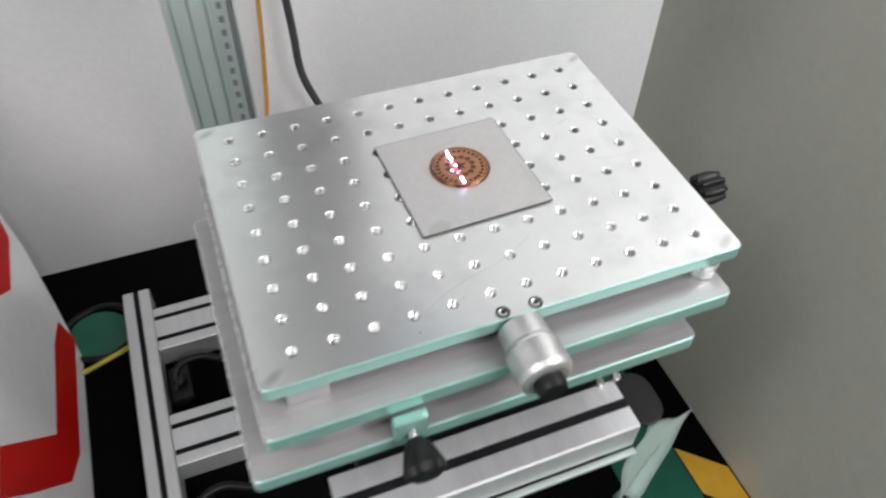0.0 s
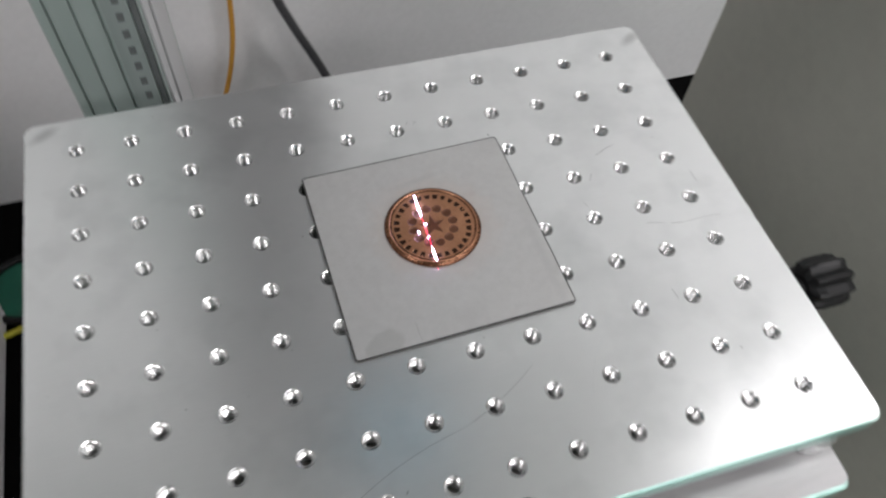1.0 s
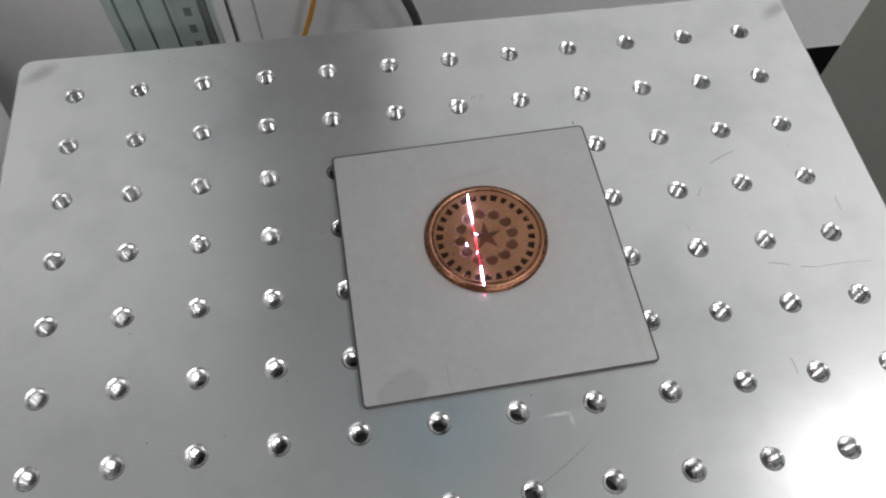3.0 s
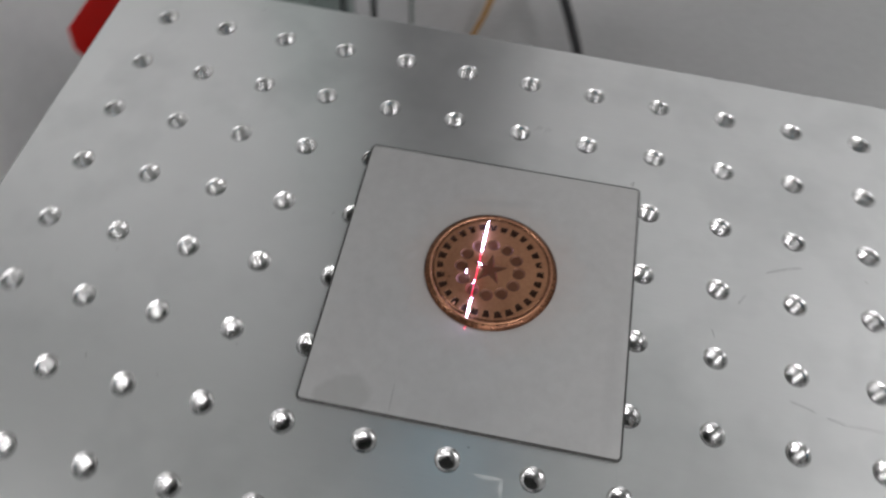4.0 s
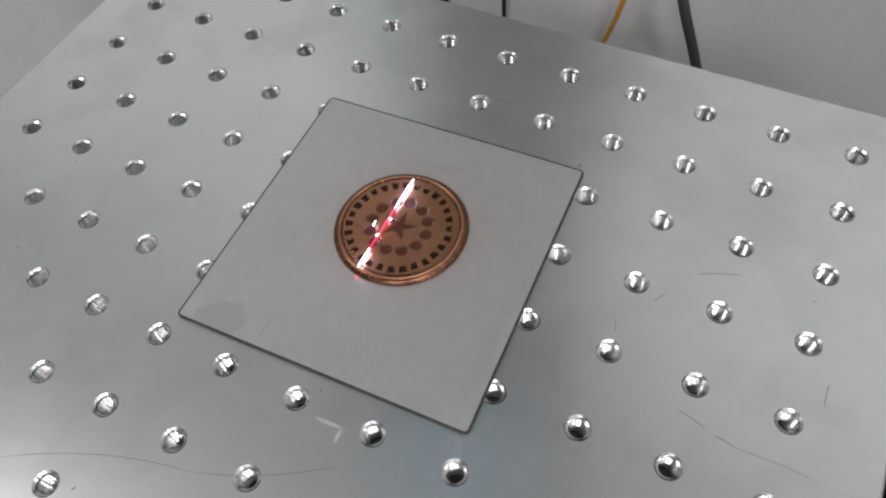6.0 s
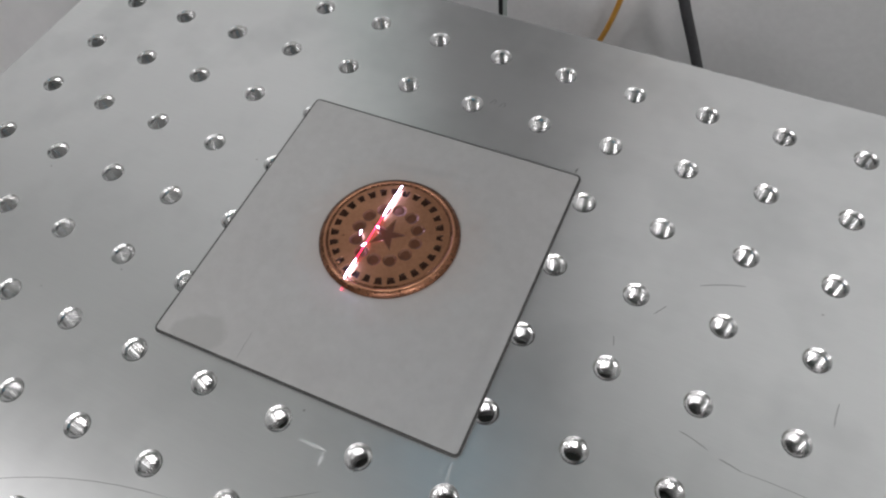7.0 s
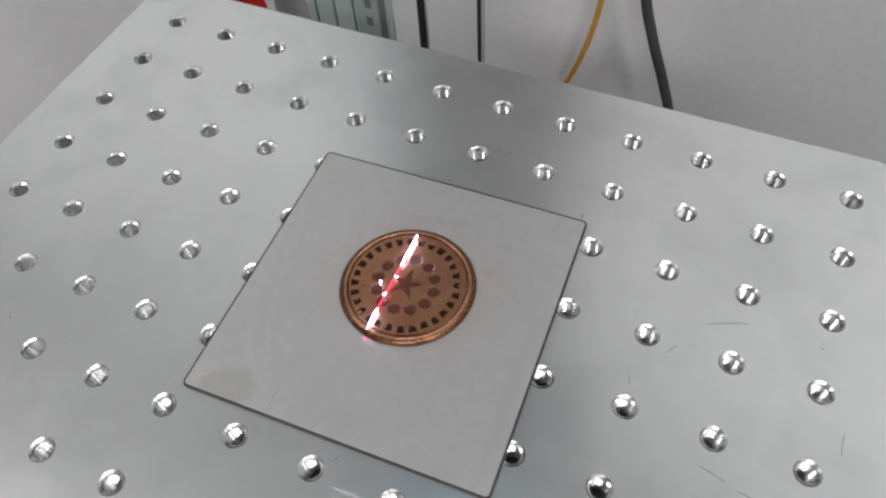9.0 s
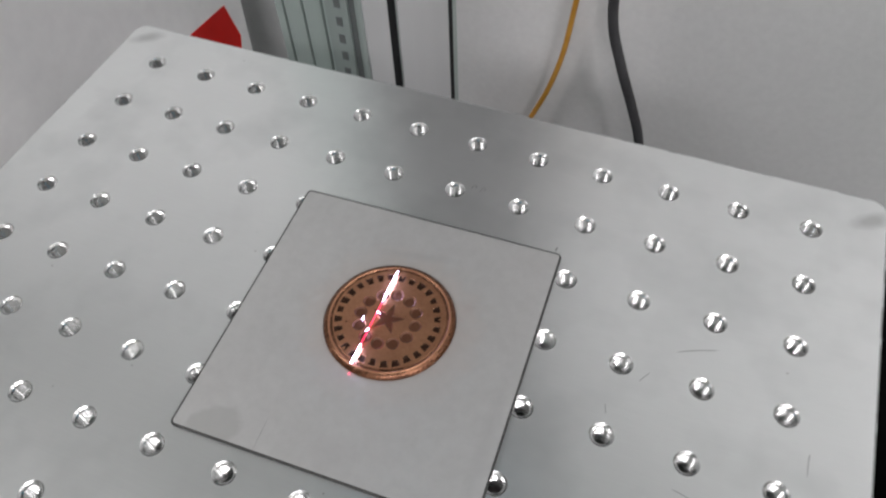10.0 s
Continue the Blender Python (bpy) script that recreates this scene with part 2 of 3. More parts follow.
def thing(name, label, category, at=(0, 0, 0), kind="", group=""):
    ob = new(name)
    ob.empty_display_size = 0.02
    ob.location = at
    return tagged(ob, label, category, group, kind)


def box(x0, x1, y0, y1, z0, z1, bevel=0.0, segs=2):
    bm = bmesh.new()
    bmesh.ops.create_cube(bm, size=1, matrix=Matrix.Translation(((x0 + x1) / 2, (y0 + y1) / 2, (z0 + z1) / 2)) @ Matrix.Diagonal((x1 - x0, y1 - y0, z1 - z0, 1)))
    if bevel:
        bmesh.ops.bevel(bm, geom=bm.edges[:], offset=bevel, segments=segs, affect="EDGES", profile=0.6)
    return bm


def lathe(profile, m=Matrix(), segs=48, lobes=0, depth=0.0):
    """Turns (radius, height) pairs round the z axis; lobes make a gripped, wavy outline where the radius is large."""
    bm = bmesh.new()
    big = max(r for r, _ in profile)
    rings = []
    for r, h in profile:
        ring = []
        for i in range(segs):
            a = 2 * math.pi * i / segs
            rr = r + (depth * math.cos(lobes * a) if lobes and r > 0.8 * big else 0)
            ring.append(bm.verts.new(m @ Vector((rr * math.cos(a), rr * math.sin(a), h))))
        rings.append(ring)
    for a, b in zip(rings, rings[1:]):
        for i in range(segs):
            bm.faces.new((a[i], a[(i + 1) % segs], b[(i + 1) % segs], b[i]))
    bm.faces.new(rings[0])
    bm.faces.new(rings[-1])
    return bm


def extrude(poly, m, length):
    """Sweeps a closed polygon of (u, v) along the local z axis of m."""
    bm = bmesh.new()
    a = [bm.verts.new(m @ Vector((u, v, 0))) for u, v in poly]
    b = [bm.verts.new(m @ Vector((u, v, length))) for u, v in poly]
    n = len(poly)
    for i in range(n):
        bm.faces.new((a[i], a[(i + 1) % n], b[(i + 1) % n], b[i]))
    bm.faces.new(a[::-1])
    bm.faces.new(b)
    return bm


def round_rect(x0, x1, y0, y1, r, n=6):
    pts = []
    for cx, cy, a0 in ((x1 - r, y1 - r, 0), (x0 + r, y1 - r, 90), (x0 + r, y0 + r, 180), (x1 - r, y0 + r, 270)):
        for i in range(n + 1):
            a = radians(a0 + 90 * i / n)
            pts.append((cx + r * math.cos(a), cy + r * math.sin(a)))
    return pts


def slab(x0, x1, y0, y1, z0, z1, r, bev, mats, name, n=6, ring=0.0):
    """A plate with rounded corners and softened edges; the sides take the second material."""
    levels = ((z0, bev), (z0 + bev, 0), (z1 - bev, 0), (z1 - bev * 0.3, bev * 0.3), (z1, bev), (z1, bev + ring))[:6 if ring else 5]
    verts, faces, idx = [], [], []
    for z, ins in levels:
        verts += [(x, y, z) for x, y in round_rect(x0 + ins, x1 - ins, y0 + ins, y1 - ins, r - ins, n)]
    k = 4 * (n + 1)
    for l in range(len(levels) - 1):
        for i in range(k):
            j = (i + 1) % k
            faces.append((l * k + i, l * k + j, (l + 1) * k + j, (l + 1) * k + i))
            # only front sides get material 1, on the plates the painted green reflection
            front = verts[i][1] < y0 + r * 0.5 and verts[j][1] < y0 + r * 0.5
            idx.append(1 if front or len(mats) < 3 else 2)
    faces.append(tuple(range(k))[::-1])
    faces.append(tuple(range((len(levels) - 1) * k, len(levels) * k)))
    idx += [0, 0]
    return mesh_of(name, verts, faces, mats, idx)


def tube(name, points, radius, material, parent=None, segs=10):
    cu = bpy.data.curves.new(name, "CURVE")
    cu.dimensions, cu.bevel_depth, cu.bevel_resolution, cu.resolution_u = "3D", radius, 4, 10
    sp = cu.splines.new("BEZIER")
    sp.bezier_points.add(len(points) - 1)
    for bp, p in zip(sp.bezier_points, points):
        bp.co = p
        bp.handle_left_type = bp.handle_right_type = "AUTO"
    tmp = bpy.data.objects.new(name, cu)
    scene.collection.objects.link(tmp)
    me = bpy.data.meshes.new_from_object(tmp.evaluated_get(bpy.context.evaluated_depsgraph_get()))
    bpy.data.objects.remove(tmp)
    bpy.data.curves.remove(cu)
    me.name = name
    me.materials.clear()
    me.materials.append(material)
    me.polygons.foreach_set("use_smooth", [True] * len(me.polygons))
    ob = new(name, me)
    ob.parent = parent
    return ob


# ---- setting ----
BACK, SIDE = 0.61, 0.405


def structure(name, bm, material, label):
    return tagged(part(name, bm, material), label, name.split("_")[0], kind="structure")


structure("floor", box(-2.2, 2.4, -3.0, 1.0, -0.1, 0.0), M_FLOOR, "green painted concrete workshop floor")
structure("wall_back", box(-2.2, 2.4, BACK, BACK + 0.1, 0.0, 2.6), M_WALL, "smooth white painted back wall")
structure("wall_front", box(-2.2, 2.4, -3.1, -3.0, 0.0, 2.6), M_ROOM, "plain pale workshop wall")
structure("wall_left", box(-2.3, -2.2, -3.1, BACK + 0.1, 0.0, 2.6), M_ROOM, "plain pale workshop wall")
structure("wall_right", box(2.4, 2.5, -3.1, BACK + 0.1, 0.0, 2.6), M_ROOM, "plain pale workshop wall")
structure("ceiling", box(-2.3, 2.5, -3.1, BACK + 0.1, 2.6, 2.7), M_ROOM, "pale workshop ceiling")
structure("partition_panel", box(SIDE, SIDE + 0.03, -1.6, 0.317, 0.0, 0.74, 0.002), M_SIDE, "smooth grey-green partition panel standing on the floor")
# right end of the mat is widened to darken green floor lying in shade
structure("floor_mat", box(-1.2, 0.25, -0.5, BACK, 0.0005, 0.006), M_RUBBER, "black rubber mat under the machine, widened over shaded floor")
structure("floor_mat_strip", box(0.25, 1.2, 0.14, BACK, 0.0005, 0.006), M_RUBBER, "black rubber mat strip along the white wall")
# hazard tape along the partition: black strip with slanted yellow fields
tape = thing("floor_tape", "black and yellow hazard tape stuck along the partition foot", "floor tape", kind="structure")
part("tape_strip", box(0.348, SIDE, -1.6, 0.14, 0.0005, 0.003), M_RUBBER, tape)
for i in range(8):
    y = -0.125 - 0.16 * i
    part("yellow_field", extrude([(0.348, y + 0.035), (0.348, y + 0.105), (0.402, y + 0.055), (0.402, y - 0.015)], Matrix.Translation((0, 0, 0.003)), 0.001), M_YELLOW, tape)

# ceiling lights of the room
for x, y, power in ((0.6, -2.3, LAMP * 1.5), (1.7, -1.3, LAMP * 1.5), (1.75, 0.14, LAMP_BACK), (-1.5, -0.7, LAMP_LEFT)):
    lt = thing("ceiling_light", "lit white LED panel in a slim frame on the ceiling", "ceiling light", (x, y, 2.6), group="ceiling lights")
    part("frame", box(-0.62, 0.62, -0.17, 0.17, -0.03, 0.0, 0.004), M_COLSIDE, lt)
    part("diffuser", box(-0.6, 0.6, -0.15, 0.15, -0.034, -0.031), M_TUBE, lt, "lit white diffuser")
    area_lamp("ceiling_lamp", pose(x, y, 2.555), 1.2, 0.3, power)


# ---- lift table ----
lift = thing("lift_table", "silver drilled work table of stacked plates with drive knobs", "work table", (0, 0, 0))
PX0, PX, PY, PITCH = 0.1613, 0.1628, 0.1216, 0.025


def drilled_plate():
    verts, faces, idx = [], [], []

    def add(v):
        verts.append(v)
        return len(verts) - 1

    n = 32
    prof = [(0.0038, 0.0), (0.0032, -0.0005), (0.00325, -0.0006)]
    for k in range(10):            # thread turns: crest land, flank, root
        z = -0.0007 - 0.001 * k
        prof += [(0.00262, z - 0.0002), (0.00262, z - 0.00045), (0.00312, z - 0.00075), (0.00312, z - 0.00085)]
    half = PITCH / 2
    for r in range(9):
        for c in range(12):
            cx, cy = (c - 5.5) * PITCH, (4 - r) * PITCH
            a0 = random.random() * 0.2
            outer, rings = [], []
            for i in range(n):
                a = 2 * math.pi * i / n
                s = half / max(abs(math.cos(a)), abs(math.sin(a)))
                outer.append(add((cx + s * math.cos(a), cy + s * math.sin(a), TOP)))
            for rad, z in prof:
                rings.append([add((cx + rad * math.cos(2 * math.pi * i / n), cy + rad * math.sin(2 * math.pi * i / n), TOP + z)) for i in range(n)])
            for q, (a, b) in enumerate(zip([outer] + rings, rings)):
                for i in range(n):
                    j = (i + 1) % n
                    faces.append((a[i], a[j], b[j], b[i]))
                    idx.append(0 if q == 0 else 2)
    # rim round the drilled field, and the sides
    gx, gy, k = 0.15, 0.1125, 7
    levels = [(0.0009, 0.0), (0.0003, -0.0003), (0.0, -0.0009), (0.0, -0.0098), (0.0009, -0.0107)]
    outl = []
    for ins, z in levels:
        outl.append([add((x, y, TOP + z)) for x, y in round_rect(-PX0 + ins, PX - ins, -PY + ins, PY - ins, 0.006 - ins, k)])
    inner = [add((max(-gx, min(gx, verts[v][0])), max(-gy, min(gy, verts[v][1])), TOP)) for v in outl[0]]
    m = len(inner)
    for i in range(m):
        j = (i + 1) % m
        faces.append((inner[i], inner[j], outl[0][j], outl[0][i]) if verts[inner[i]] != verts[inner[j]] else (inner[i], outl[0][j], outl[0][i]))
        idx.append(0)
        for a, b in zip(outl, outl[1:]):
            faces.append((a[i], a[j], b[j], b[i]))
            # painted green reflection on the front side only, pale edge elsewhere
            front = verts[a[i]][1] < -PY + 0.003 and verts[a[j]][1] < -PY + 0.003
            idx.append(1 if front else 4)
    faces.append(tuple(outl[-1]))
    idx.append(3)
    me = mesh_of("top_plate", verts, faces, [M_PLATE, M_EDGE, M_THREAD, M_LOWER, M_RIMEDGE], idx)
    bm = bmesh.new()
    bm.from_mesh(me)
    bmesh.ops.remove_doubles(bm, verts=bm.verts[:], dist=1e-6)
    bmesh.ops.recalc_face_normals(bm, faces=bm.faces[:])
    bm.to_mesh(me)
    bm.free()
    return me


part("top_plate", drilled_plate(), None, lift, "silver-grey plate drilled with a grid of threaded holes")
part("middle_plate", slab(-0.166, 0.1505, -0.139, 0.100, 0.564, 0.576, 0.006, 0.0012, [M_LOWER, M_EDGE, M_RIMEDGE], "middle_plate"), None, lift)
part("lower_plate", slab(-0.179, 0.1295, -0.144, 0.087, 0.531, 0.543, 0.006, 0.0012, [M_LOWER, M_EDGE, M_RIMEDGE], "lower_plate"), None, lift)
for x in (-0.135, 0.135):
    for y in (-0.112, 0.085):
        if x > 0 and y < 0:
            part("slide_pad", lathe([(0.010, 0.576), (0.0112, 0.5775), (0.0112, 0.5865), (0.010, 0.588)], Matrix.Translation((x + 0.006, y, 0)), 40), M_RIMEDGE, lift, "pale round slide pad", smooth=False)
        else:
            part("spacer", box(x - 0.013, x + 0.013, y - 0.008, y + 0.008, 0.576, 0.588, 0.0015), M_LOWER, lift)
for x in (-0.12, 0.11):
    for y in (-0.115, 0.06):
        part("lower_spacer", box(x - 0.013, x + 0.013, y - 0.01, y + 0.01, 0.543, 0.564, 0.0015), M_LOWER, lift)
for y in (-0.06, 0.05):
    part("slide_rail", box(-0.12, 0.12, y - 0.012, y + 0.012, 0.576, 0.588, 0.001), M_CHROME, lift)
for x in (-0.011, 0.011):
    sc = part("cap_screw", lathe([(0.0014, -0.001), (0.0014, 0.0002), (0.0029, 0.0006), (0.0032, 0.0002), (0.0032, -0.001)], Matrix.Translation((x, -0.1162, TOP + 0.0004)), 24), M_CHROME, lift, smooth=False)
    part("counterbore", lathe([(0.0033, -0.0004), (0.0033, 0.0), (0.0040, 0.00035), (0.0046, 0.0), (0.0046, -0.0004)], Matrix.Translation((x, -0.1162, TOP + 0.0003)), 28), M_BLACK, lift)
    part("hex_socket", lathe([(0.0014, 0.0), (0.0014, 0.0003)], Matrix.Translation((x, -0.1162, TOP + 0.0005)), 6), M_SLOT, lift)

# front drive: steel barrel with a black end, across the plate's front
ax = Matrix.Translation((-0.002, -0.1225, 0.5905)) @ Matrix.Rotation(radians(93), 4, "X")
barrel = part("drive_barrel", lathe([(0.0120, 0.0), (0.0150, 0.0015), (0.0155, 0.0150), (0.0168, 0.0165), (0.0175, 0.0180), (0.0165, 0.0188), (0.0165, 0.0196), (0.0176, 0.0204), (0.0178, 0.036), (0.0165, 0.0395), (0.0135, 0.0405)], ax, 48), M_BARREL, lift, "satin turned steel drive barrel")
part("end_socket", lathe([(0.0095, 0.040), (0.0098, 0.0455), (0.0088, 0.0490), (0.0060, 0.0492)], ax, 32), M_BLACK, barrel, "black socket end")
# second drive, lower at the front: dark cone on a bracket
part("drive_bracket", box(-0.092, -0.070, -0.147, -0.139, 0.543, 0.562, 0.002), M_EDGE, lift)
ax2 = Matrix.Translation((-0.081, -0.147, 0.551)) @ Matrix.Rotation(radians(104), 4, "X")
stem = part("drive_stem", lathe([(0.003, 0.0), (0.003, 0.010)], ax2, 16), M_CHROME, lift)
part("cone_knob", lathe([(0.005, 0.005), (0.0092, 0.010), (0.0128, 0.022), (0.0124, 0.027), (0.0075, 0.030)], ax2, 40, 10, 0.0007), M_BLACK, lift, "black tapered hand knob")
# side drive: black star knob on a steel collar
ax3 = Matrix.Translation((0.1545, -0.052, 0.583)) @ Matrix.Rotation(radians(90), 4, "Y")
part("collar", lathe([(0.010, 0.0), (0.0115, 0.002), (0.0115, 0.010), (0.009, 0.013)], ax3, 40), M_CHROME, lift, "steel collar")
part("shaft", lathe([(0.005, 0.010), (0.005, 0.022)], ax3, 24), M_BLACK, lift)
part("star_knob", lathe([(0.007, 0.020), (0.0105, 0.022), (0.0115, 0.026), (0.0115, 0.037), (0.0105, 0.041), (0.006, 0.042)], ax3, 72, 9, 0.0013), M_BLACK, lift, "black fluted star knob")

# carriage under the plates: slotted profile, dark body and supports


def profile_bar(name, length, width, height, slots, m, parent, material=M_ALU):
    """A slotted aluminium bar along local z: width in u, height in v, slots cut in the top."""
    w, h, s, d, ro = width / 2, height, 0.0041, 0.006, 0.0015
    poly = [(-w, 0), (w, 0), (w, h - ro), (w - ro, h)]
    for c in sorted(slots, reverse=True):
        poly += [(c + s, h), (c + s, h - 0.002), (c + s * 1.7, h - 0.0025), (c + s * 1.7, h - d), (c - s * 1.7, h - d), (c - s * 1.7, h - 0.0025), (c - s, h - 0.002), (c - s, h)]
    poly += [(-w + ro, h), (-w, h - ro)]
    ob = part(name, extrude(poly, m, length), material, parent)
    for c in slots:
        part("slot_strip", extrude([(c - s * 0.98, h - d + 0.0005), (c + s * 0.98, h - d + 0.0005), (c + s * 0.98, h - 0.0012), (c - s * 0.98, h - 0.0012)], m, length), M_SLOT, ob, "black slot strip")
    return ob


def along_x(x, y, z):
    return Matrix.Translation((x, y, z)) @ Matrix(((0, 0, 1, 0), (1, 0, 0, 0), (0, 1, 0, 0), (0, 0, 0, 1)))


def along_y(x, y, z):
    return Matrix.Translation((x, y, z)) @ Matrix(((1, 0, 0, 0), (0, 0, -1, 0), (0, 1, 0, 0), (0, 0, 0, 1)))


carriage = thing("lift_carriage", "slotted aluminium carriage bar with a black lift body below the plates", "lift carriage")
profile_bar("carriage_bar", 0.235, 0.044, 0.03, [0.0], along_x(-0.133, -0.130, 0.420), carriage)
part("bar_lip", box(-0.133, 0.104, -0.1575, -0.1520, 0.411, 0.4145, 0.0008), M_COLUMN, carriage)
part("lift_body", box(-0.11, 0.09, -0.104, 0.075, 0.418, 0.531, 0.004), M_BLACK, carriage)
part("lift_post", box(-0.08, 0.06, 0.085, 0.2, 0.04, 0.43, 0.004), M_BLACK, carriage)
part("post_bracket", box(-0.08, 0.06, -0.02, 0.19, 0.43, 0.50, 0.004), M_BLACK, carriage)
part("end_cap", slab(0.1025, 0.1375, -0.147, -0.098, 0.430, 0.4335, 0.017, 0.001, [M_BLACK, M_BLACK], "end_cap", 8), None, carriage, "dark rounded end plate")
for x in (0.09, 0.105):
    part("fixing_bolt", lathe([(0.004, 0.0), (0.004, 0.005), (0.003, 0.006)], Matrix.Translation((x, -0.108, 0.448)), 12), M_CHROME, carriage)

# clear plastic film hanging from the carriage end
bm = bmesh.new()
grid = []
for i in range(13):
    u = i / 12
    row = []
    for j in range(9):
        v = j / 8
        x = FILM_A[0] + (FILM_B[0] - FILM_A[0]) * u + (FILM_A[1] + (FILM_B[1] - FILM_A[1]) * u) * v + 0.003 * math.sin(9 * u + 4 * v)
        y = -0.144 - 0.021 * u + 0.006 * math.sin(5 * u + 7 * v) * u
        row.append(bm.verts.new((x, y, FILM_A[2] + (FILM_B[2] - FILM_A[2]) * u + 0.004 * math.sin(8 * v + 3 * u))))
    grid.append(row)
for a, b in zip(grid, grid[1:]):
    for i in range(8):
        bm.faces.new((a[i], a[i + 1], b[i + 1], b[i]))
bmesh.ops.solidify(bm, geom=bm.faces[:], thickness=0.0008)
tagged(part("plastic_film", bm, M_FILM, smooth=True), "crumpled clear plastic film hanging from the carriage end", "plastic film")

# ---- base frame on the floor ----
base = thing("base_frame", "slotted aluminium profile frame lying on the floor", "machine frame")
profile_bar("side_bar", 0.87, 0.040, 0.04, [0.0], along_y(-0.3175, 0.487, 0.006), base)
for y in (0.4055, 0.212):
    profile_bar("cross_bar", 0.60, 0.080, 0.038, [-0.02, 0.02], along_x(-0.297, y, 0.006), base)
for y in (0.31, 0.10):
    part("black_fitting", box(-0.292, -0.262, y - 0.03, y + 0.03, 0.008, 0.03, 0.006), M_BLACK, base)
    lever = tube("clamp_lever", [(-0.284, y - 0.012, 0.03), (-0.276, y + 0.012, 0.046), (-0.25, y + 0.022, 0.048), (-0.212, y + 0.012, 0.04)], 0.0052, M_BLACK, base)
    part("lever_pivot", lathe([(0.009, 0.028), (0.010, 0.030), (0.010, 0.040), (0.007, 0.043)], Matrix.Translation((-0.277, y, 0)), 24), M_BLACK, base)

# ---- laser column ----
column = thing("laser_column", "upright ribbed aluminium column with a ruler strip and black slots", "machine column")
X0, X1, Y0, Y1 = -0.160, -0.1035, 0.221, 0.376
poly = []
for x, y in ((X0 + 0.001, Y0), ):
    poly.append((x, y))
w = X1 - X0
for k in range(3):
    g = X0 + w * (0.10 + 0.235 * k)
    poly += [(g, Y0), (g + 0.0003, Y0 + 0.003), (g + 0.0015, Y0 + 0.003), (g + 0.0018, Y0)]
poly += [(X1 - 0.0065, Y0), (X1 - 0.006, Y0 + 0.003), (X1 - 0.002, Y0 + 0.003), (X1 - 0.0015, Y0), (X1 - 0.001, Y0), (X1, Y0 + 0.001)]
for yc, hw in ((0.2625, 0.0064), (0.361, 0.0056)):
    poly += [(X1, yc - hw), (X1 - 0.005, yc - hw), (X1 - 0.005, yc + hw), (X1, yc + hw)]
poly += [(X1, Y1 - 0.001), (X1 - 0.001, Y1), (X0 + 0.001, Y1), (X0, Y1 - 0.001), (X0, Y0 + 0.001)]
part("extrusion", extrude(poly, Matrix.Translation((0, 0, 0.044)), 1.45), M_COLUMN, column)
part("side_cover", box(X1 + 0.0002, X1 + 0.0012, 0.2695, 0.3548, 0.044, 1.49), M_COLSIDE, column, "pale side cover")
part("corner_cover", box(X1 + 0.0002, X1 + 0.0012, 0.226, 0.2555, 0.044, 1.49), M_COLSIDE, column)
for yc, hw in ((0.2625, 0.0062), (0.361, 0.0054)):
    part("slot_strip", box(X1 - 0.005, X1 - 0.0001, yc - hw, yc + hw, 0.044, 1.49), M_SLOT, column, "black slot strip")
rx = X0 + w * 0.63
part("ruler_strip", box(rx, X1 - 0.0068, Y0 - 0.0005, Y0 + 0.0003, 0.10, 1.45), M_RULER, column, "grey-green graduated ruler strip")
part("dark_insert", box(X1 - 0.0058, X1 - 0.0022, Y0 + 0.0008, Y0 + 0.0028, 0.10, 1.45), M_INK, column, "dark grey insert")
for i in range(54):
    b = part("figure_bar", box(-0.0020, 0.0020, -0.0002, 0.0002, -0.0030, 0.0030), M_INK, column) if i == 0 else new("figure_bar", fig)
    fig = b.data
    b.parent = column
    b.location = (rx + 0.0082, Y0 - 0.0006, 0.304 + 0.0125 * i)
part("foot_plate", box(X0 - 0.02, X1 + 0.02, Y0 - 0.012, Y1 + 0.012, 0.044, 0.056, 0.002), M_BLACK, column)

# laser head on its arm, over the table
head = thing("laser_marker", "dark laser marking unit with a blue lens on its arm", "laser marker")
part("carriage_body", box(-0.1015, 0.000, 0.232, 0.36, 0.74, 1.2, 0.004), M_BLACK, head)
part("arm", box(-0.155, 0.060, 0.10, 0.2205, 1.02, 1.16, 0.004), M_BLACK, head)
part("scan_box", box(-0.060, 0.060, -0.02, 0.10, 1.0, 1.13, 0.006), M_BLACK, head)
part("lens_barrel", lathe([(0.054, 0.0), (0.056, 0.004), (0.056, 0.07), (0.042, 0.10)], Matrix.Translation((0.004, 0.030, 0.900)), 48), M_BLACK, head)
part("lens", lathe([(0.001, -0.006), (0.030, -0.003), (0.055, 0.0)], Matrix.Translation((0.004, 0.030, 0.902)), 48), M_LENS, head, "blue coated lens", smooth=True)

# ---- cables on the wall ----
tagged(tube("amber_cable", [(-0.02, 0.595, 1.2), (-0.030, 0.59, 0.60), (-0.040, 0.588, 0.46), (-0.050, 0.588, 0.325), (-0.063, 0.589, 0.225), (-0.092, 0.59, 0.135), (-0.14, 0.58, 0.03), (-0.2, 0.56, 0.012)], 0.0032, M_ORANGE), "thin amber cable hanging down beside the column", "cable")
tagged(tube("grey_cable", [(-0.02, 0.56, 1.2), (-0.025, 0.552, 0.62), (-0.011, 0.55, 0.46), (-0.007, 0.55, 0.40), (-0.003, 0.55, 0.335), (0.0125, 0.55, 0.285), (0.034, 0.55, 0.23), (0.048, 0.55, 0.19), (0.07, 0.55, 0.08), (0.10, 0.54, 0.014), (0.2, 0.53, 0.013)], 0.0055, M_GREYCABLE), "grey sleeved cable hanging in front of the white wall", "cable")
